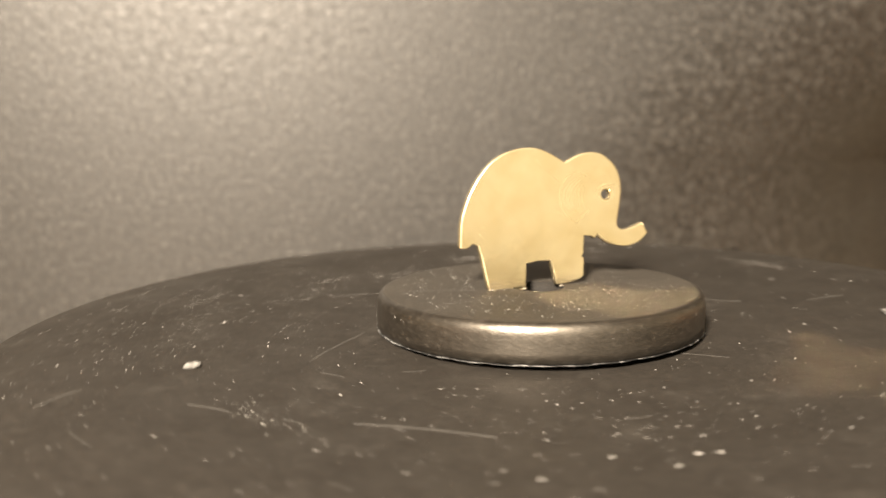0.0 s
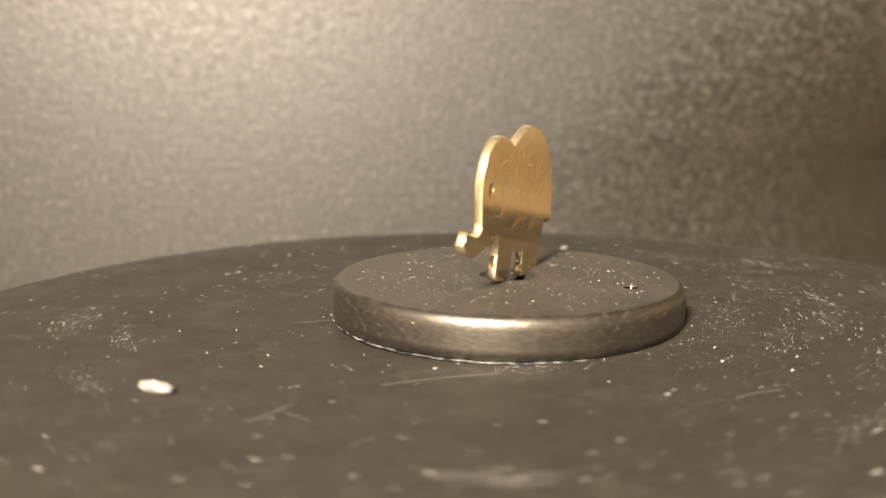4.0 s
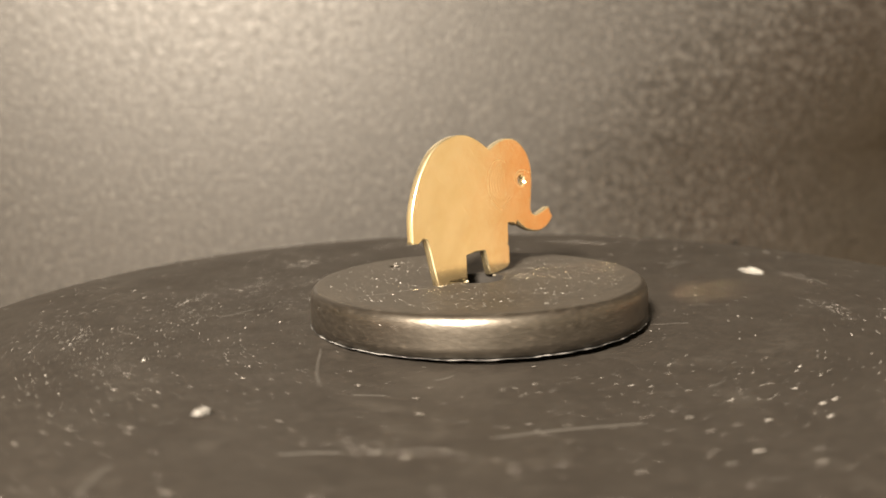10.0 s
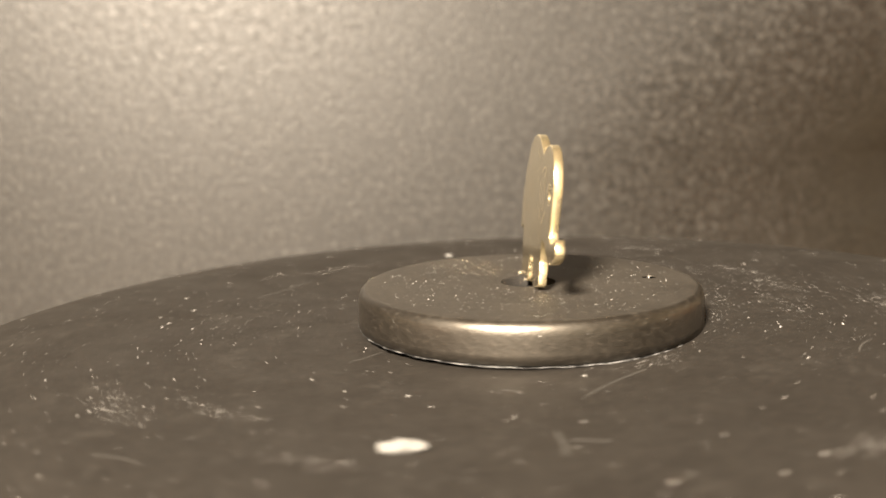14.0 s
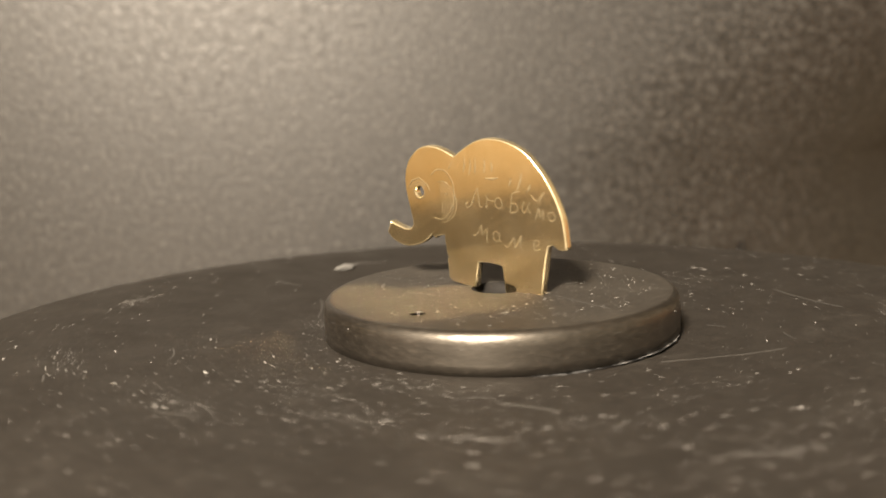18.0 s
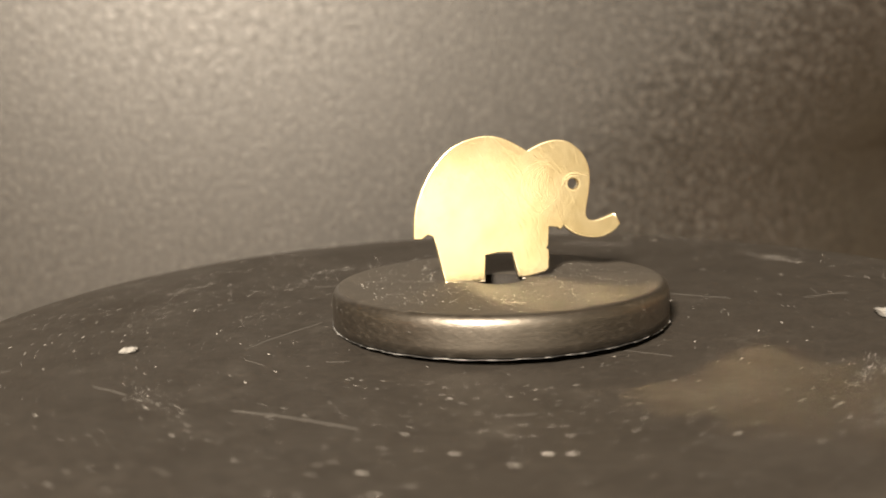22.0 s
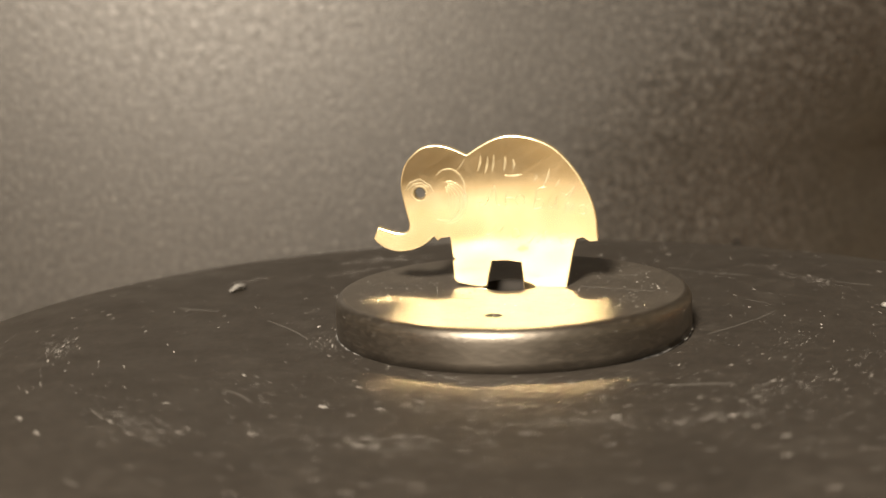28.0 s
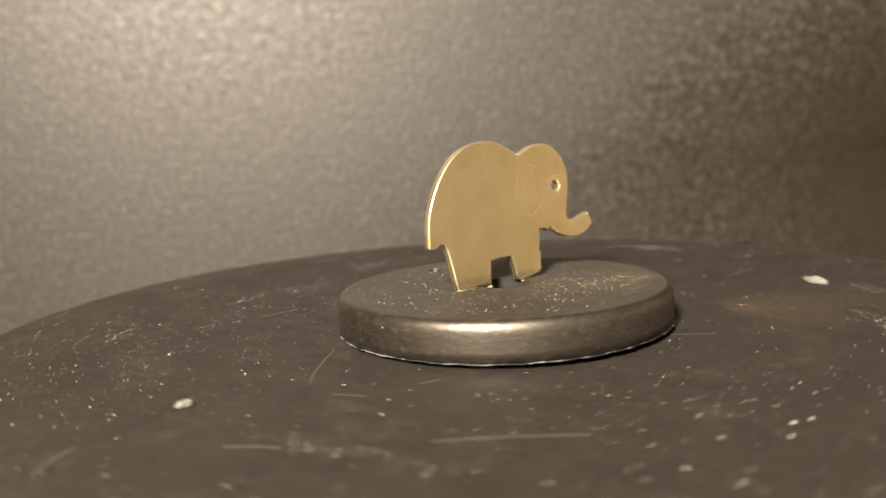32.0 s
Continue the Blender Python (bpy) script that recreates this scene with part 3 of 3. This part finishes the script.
bm = bmesh.new()
a = ring(bm, 22.8 * MM, 0.27 * MM, 480, wave=ragged)
b = ring(bm, 23.0 * MM, 0.23 * MM, 480, wave=ragged)
c = ring(bm, 23.02 * MM, 0.19 * MM, 480, wave=ragged)
d = ring(bm, 22.6 * MM, 0.15 * MM, 480, wave=ragged)
for p, q in ((a, b), (b, c), (c, d), (d, a)):
    skin(bm, q, p)
part("rim_flash", bm, LIP, disc, "pale ragged moulding flash round the foot")
bm = bmesh.new()
ins = [ring(bm, r * MM, z * MM, 48) for r, z in ((2.5, 0.02), (2.5, 2.4), (2.2, 2.9), (1.5, 3.3), (0.7, 3.45))]
for p, q in zip(ins, ins[1:]):
    skin(bm, p, q)
bm.faces.new(ins[-1])
part("hub", bm, STEEL, disc, "pale grey plug inside the centre hole")
bm = bmesh.new()
lump(bm, (-5.95 * MM, 15.46 * MM, -0.1 * MM), (0.45 * MM, 0.45 * MM, 4.9 * MM), random.Random(2), 1.0)
part("pin", bm, STEEL, disc, "bright pin inside the small hole")
rnd = random.Random(21)


def disc_scratch(pts, width):
    bm = bmesh.new()
    stroke(bm, pts, width, (0, 0, 1), 0.00001, 0.000015)
    part("scratch", bm, LINE, disc)


disc_scratch([(-8.6 * MM, -2.5 * MM, TOP), (-13 * MM, -2.7 * MM, TOP), (-18.5 * MM, -3.0 * MM, TOP)], 0.16 * MM)
for _ in range(7):
    r, t, h = rnd.uniform(6, 19) * MM, rnd.uniform(0, 6.28), rnd.uniform(0, 6.28)
    n = rnd.uniform(1, 5) * MM
    x, y = r * math.cos(t), r * math.sin(t)
    pts = [(x + n * k * math.cos(h + 0.1 * k), y + n * k * math.sin(h + 0.1 * k), TOP) for k in (0, 0.5, 1)]
    if all(math.hypot(p[0], p[1]) < 0.0198 for p in pts):
        disc_scratch(pts, rnd.uniform(0.04, 0.1) * MM)
bm = bmesh.new()
for _ in range(900):
    r, t = 20.2 * math.sqrt(rnd.random()), rnd.uniform(0, 6.28)
    if r > 4:
        s = 0.06 + 0.13 * rnd.random() ** 3
        lump(bm, (r * math.cos(t) * MM, r * math.sin(t) * MM, TOP), (s * MM, s * MM * 0.8, s * MM * 0.5), rnd)
for _ in range(240):
    t, z = rnd.uniform(0, 6.28), rnd.uniform(0.9, 4.1)
    s = 0.08 + 0.1 * rnd.random() ** 2
    lump(bm, (22.86 * math.cos(t) * MM, 22.86 * math.sin(t) * MM, z * MM), (s * MM, s * MM * 1.3, s * MM * 0.6), rnd, turn=t)
base_dust = tagged(new("dust", mesh_of("dust", bm, [DUST])), "fine pale dust on the black base", "dust", kind="stuff")
carried_round(base_dust, DISC)

# ---- the brass elephant ----
FIGURE = pose(-2.56 * MM, 3.76 * MM, 5.54 * MM, -5.67, 0.05, 20.72)
THICK = 1.15 * MM
RUMP = [(-10.88, 6.25), (-10.6, 9.6), (-9.9, 12.0), (-8.8, 14.3), (-7.5, 16.2), (-5.9, 17.9), (-4.1, 19.0), (-1.9, 19.7), (0.2, 19.85), (1.9, 19.5),
        (3.6, 18.7), (5.4, 17.6)]
BROW = [(5.4, 17.6), (6.4, 18.1), (7.6, 18.6), (8.9, 18.9), (10.1, 18.9), (11.3, 18.6), (12.3, 17.9), (13.2, 17.0), (13.8, 15.9), (14.15, 14.6),
        (14.2, 13.2), (14.0, 11.6), (13.7, 10.0), (13.45, 8.7), (13.6, 7.95), (14.2, 7.55), (15.0, 7.55), (15.9, 7.8), (16.8, 8.1), (17.6, 8.4)]
CHIN = [(18.4, 6.8), (17.8, 6.1), (16.7, 5.4), (15.1, 5.0), (13.3, 5.2), (11.9, 5.7), (10.8, 6.4), (10.2, 7.0)]
LEGS = [(9.75, 6.4), (9.3, 6.75), (8.1, 6.95), (7.95, 4.3), (7.6, 4.0), (7.95, 3.8), (7.88, 1.2), (7.3, 0.7), (5.4, 0.3), (3.5, 0.2), (3.1, 1.9), (2.7, 3.68),
        (0.8, 3.7), (-1.0, 3.46), (-1.1, 1.8), (-1.25, -0.15), (-4.0, -0.3), (-6.8, -0.05), (-7.3, 2.4), (-7.8, 4.9), (-8.2, 6.45), (-8.9, 6.7), (-9.8, 6.1)]
outline = smooth_line(RUMP)[:-1] + smooth_line(BROW, 5) + [(18.0, 7.6)] + smooth_line(CHIN, 5) + LEGS
outline = [(u * MM, v * MM) for u, v in outline]


def inset(pts, d):
    n, out = len(pts), []
    for i in range(n):
        (ax, ay), (bx, by), (cx, cy) = pts[i - 1], pts[i], pts[(i + 1) % n]
        n1, n2 = Vector((ay - by, bx - ax)), Vector((by - cy, cx - bx))
        s = (n1.normalized() + n2.normalized())
        s = s.normalized() if s.length > 1e-6 else n1.normalized()
        out.append((bx - s.x * d, by - s.y * d))
    return out


EYE = (11.75, 12.75)
area = sum(a[0] * b[1] - b[0] * a[1] for a, b in zip(outline, outline[1:] + outline[:1]))
way = 1 if area < 0 else -1
bm = bmesh.new()
half = THICK / 2
SECTION = [(0.20, 0.0), (0.11, 0.02), (0.04, 0.07), (0.0, 0.17)]
SECTION = [(d, -half + e * MM) for d, e in SECTION] + [(d, half - e * MM) for d, e in reversed(SECTION)]
rings = [[bm.verts.new((u, y, v)) for u, v in inset(outline, way * d * MM)] for d, y in SECTION]
eyes = [[bm.verts.new((EYE[0] * MM + r * math.cos(2 * math.pi * k / 32) * MM, y, EYE[1] * MM + r * math.sin(2 * math.pi * k / 32) * MM)) for k in range(32)]
        for r, y in ((0.82, -half), (0.70, -half + 0.2 * MM), (0.70, half - 0.2 * MM), (0.82, half))]
for seq in (rings, eyes):
    for a, b in zip(seq, seq[1:]):
        skin(bm, a, b, seq is rings)
for f in bm.faces:
    f.material_index = 2
for f in fill(bm, [rings[0], eyes[0]], (0, -1, 0)):
    f.material_index = 0
for f in fill(bm, [rings[-1], eyes[3]], (0, 1, 0)):
    f.material_index = 1
bmesh.ops.recalc_face_normals(bm, faces=bm.faces)
elephant = tagged(new("elephant_figurine"), "flat cut-out elephant of polished yellow brass standing on a black base", "figurine")
carried_round(elephant, FIGURE)
part("plate", bm, [BRASS_FRONT, BRASS_BACK, BRASS_EDGE], elephant)


def engraved(name, lines, side, width, label):
    """Hand-cut strokes on the front (side -1) or the back (side 1) of the plate."""
    for pts in lines:
        bm = bmesh.new()
        deep = 0.000012 if side > 0 else width * MM * 0.03
        stroke(bm, [(u * MM, side * half, v * MM) for u, v in pts], width * MM, (0, side, 0), -deep / 3, deep)
        bmesh.ops.recalc_face_normals(bm, faces=bm.faces)
        part(name, bm, ENGRAVED if side < 0 else ENGRAVED_BACK, elephant, label)


def arc(cx, cy, rx, ry, a0, a1, n=12):
    return [(cx + rx * math.cos(radians(a0 + (a1 - a0) * k / n)), cy + ry * math.sin(radians(a0 + (a1 - a0) * k / n))) for k in range(n + 1)]


rnd = random.Random(8)
EAR = smooth_line([(8.6, 15.5), (7.3, 16.0), (6.0, 15.7), (5.0, 14.6), (4.5, 13.0), (4.5, 11.8), (5.0, 10.6), (5.8, 9.6), (6.9, 8.9), (7.6, 9.5), (8.6, 10.2),
                   (9.1, 10.7)], 4)
engraved("ear_outline", [EAR[:12], EAR[11:24], EAR[23:35], EAR[34:]], -1, 0.09, "matt engraved ear outline")
engraved("ear_line", [arc(8.9, 12.7 - 0.05 * k, 3.9 - 0.58 * k, 2.9 - 0.17 * k, 108 + 2 * k + rnd.uniform(-5, 10), 250 - 2 * k - rnd.uniform(-5, 22), 14) for k in range(6)], -1, 0.045,
         "fine engraved ear line")
engraved("eye_ring", [arc(EYE[0], EYE[1], 1.0, 1.0, 70, 410, 24)], -1, 0.09, "matt countersunk ring round the eye")
engraved("eyebrow", [[(10.2, 12.6), (10.5, 13.6), (11.4, 14.2), (12.6, 14.15), (13.7, 13.75)], [(10.6, 13.3), (11.4, 13.8), (12.6, 13.8)]], -1, 0.24, "engraved eyebrow")
engraved("ear_line", [arc(8.3, 11.5, 0.4 + 0.47 * k, 1.5 + 0.26 * k, 92 + rnd.uniform(0, 12), 262 + rnd.uniform(-14, 10)) for k in range(6)] +
         [[(8.6, 14.1), (7.6, 14.3), (6.8, 14.0)]], 1, 0.17, "fine engraved ear line")
engraved("ear_outline", [smooth_line([(9.4, 15.0), (8.6, 15.7), (7.2, 15.7), (6.1, 14.6), (5.8, 13.2), (6.1, 11.4), (7.0, 10.0), (8.2, 9.1), (9.6, 9.3)], 4)], 1, 0.26,
         "matt engraved ear outline")
engraved("eye_ring", [arc(EYE[0], EYE[1], 0.98, 0.98, 0, 360, 24)], 1, 0.2, "bright countersunk ring round the eye")
engraved("eyebrow", [[(13.7, 13.1), (12.9, 14.2), (11.6, 14.6), (10.3, 13.7), (9.9, 12.9)], [(13.3, 13.2), (12.5, 13.9), (11.5, 14.1), (10.6, 13.5)]], 1, 0.3, "engraved eyebrow")
engraved("mouth_line", [[(5.6, 17.1), (6.2, 16.2), (6.9, 15.4)]], 1, 0.14, "fine engraved crease behind the head")


# hand-engraved dedication on the back: plain slanted bars for the letters of names, and one word
engraved("engraved_bar", [[(4.0, 15.5), (3.7, 16.5), (3.6, 17.5)], [(3.1, 15.2), (2.8, 16.2), (2.7, 17.3)], [(2.2, 15.4), (2.0, 16.4), (1.9, 17.5)],
                          [(0.7, 15.5), (0.5, 16.4), (0.5, 17.2)], [(-0.5, 15.6), (-0.6, 16.2), (-0.5, 16.9)], [(0.6, 14.8), (-0.4, 14.75), (-1.5, 14.9)],
                          [(-3.0, 13.9), (-3.3, 14.5), (-3.4, 15.0)], [(-4.2, 13.4), (-4.7, 14.4), (-5.0, 15.5)], [(-5.6, 13.2), (-6.0, 13.7), (-6.2, 14.2)]],
         1, 0.42, "hand-engraved bar")


def cut_letter(*lines):
    """One hand-cut letter of the dedication, drawn on a grid that is 29.4 units to the millimetre and runs towards the tail."""
    bm = bmesh.new()
    for pts in lines:
        line = smooth_line([(4.05 - (x - 525) / 29.4, 12.95 - (y - 262) / 28.0) for x, y in pts], 4)
        stroke(bm, [(u * MM, half, v * MM) for u, v in line], 0.19 * MM, (0, 1, 0), -0.000004, 0.000012)
    bmesh.ops.recalc_face_normals(bm, faces=bm.faces)
    part("engraved_letter", bm, ENGRAVED_BACK, elephant, "slanted hand-engraved letter")


def bowl(x, y, rx, ry, a0=0, a1=360):
    return arc(x, y, rx, ry, a0, a1, 10)


cut_letter([(540, 296), (526, 306), (534, 319), (552, 308), (572, 270), (586, 248), (589, 285), (592, 312), (604, 316)])
cut_letter([(632, 266), (627, 290), (623, 318)], [(626, 292), (638, 289), (662, 292)], bowl(680, 298, 16, 19))
cut_letter([(778, 254), (756, 256), (742, 268), (736, 295), (728, 330)], [(735, 300), (752, 296), (764, 308), (756, 326), (728, 331)])
cut_letter([(794, 288), (784, 312), (790, 328), (806, 312), (816, 288)], [(816, 288), (810, 316), (818, 330)])
cut_letter([(826, 262), (846, 284), (864, 272), (884, 250)], [(884, 250), (868, 276), (858, 292)])
cut_letter([(838, 348), (848, 322), (856, 312), (858, 340), (874, 314), (872, 350)])
cut_letter(bowl(908, 336, 14, 16))
cut_letter([(546, 420), (560, 421), (578, 404), (592, 382), (594, 418), (618, 390), (612, 432), (618, 446)])
cut_letter(bowl(658, 420, 15, 18, 20, 380), [(676, 400), (670, 424), (680, 442)])
cut_letter([(692, 448), (706, 456), (722, 438), (738, 418), (740, 456), (770, 410), (764, 444), (770, 466)])
cut_letter([(826, 444), (842, 440), (848, 428), (834, 422), (822, 438), (830, 458), (852, 452)])

# scratches cut across both faces
rnd = random.Random(77)
for side, count in ((-1, 16), (1, 14)):
    lines = []
    while len(lines) < count:
        u, v, h = rnd.uniform(-9, 8), rnd.uniform(5, 18.5), radians(rnd.choice((-38, -30, 28, -45)) + rnd.gauss(0, 10))
        n = rnd.uniform(0.6, 2.6)
        ends = [(u + n * k * math.cos(h), v + n * k * math.sin(h)) for k in (-0.5, 0, 0.5)]
        if all(((x + 0.5) / 9.5) ** 2 + ((y - 10.5) / 8.2) ** 2 < 1 for x, y in ends):
            lines.append(ends)
    engraved("scratch", lines, side, 0.022, "")

# dried glue at the feet
bm = bmesh.new()
rnd = random.Random(6)
for u, s in ((-6.6, 0.8), (-5.8, 0.6), (-4.6, 0.5), (-1.6, 0.5), (4.2, 0.4)):
    lump(bm, (u * MM, -half - 0.1 * MM, -0.05 * MM), (s * 1.4 * MM, s * 0.9 * MM, s * 0.6 * MM), rnd)
part("glue", bm, GLUE, elephant, "dried glue at the feet")

motions()
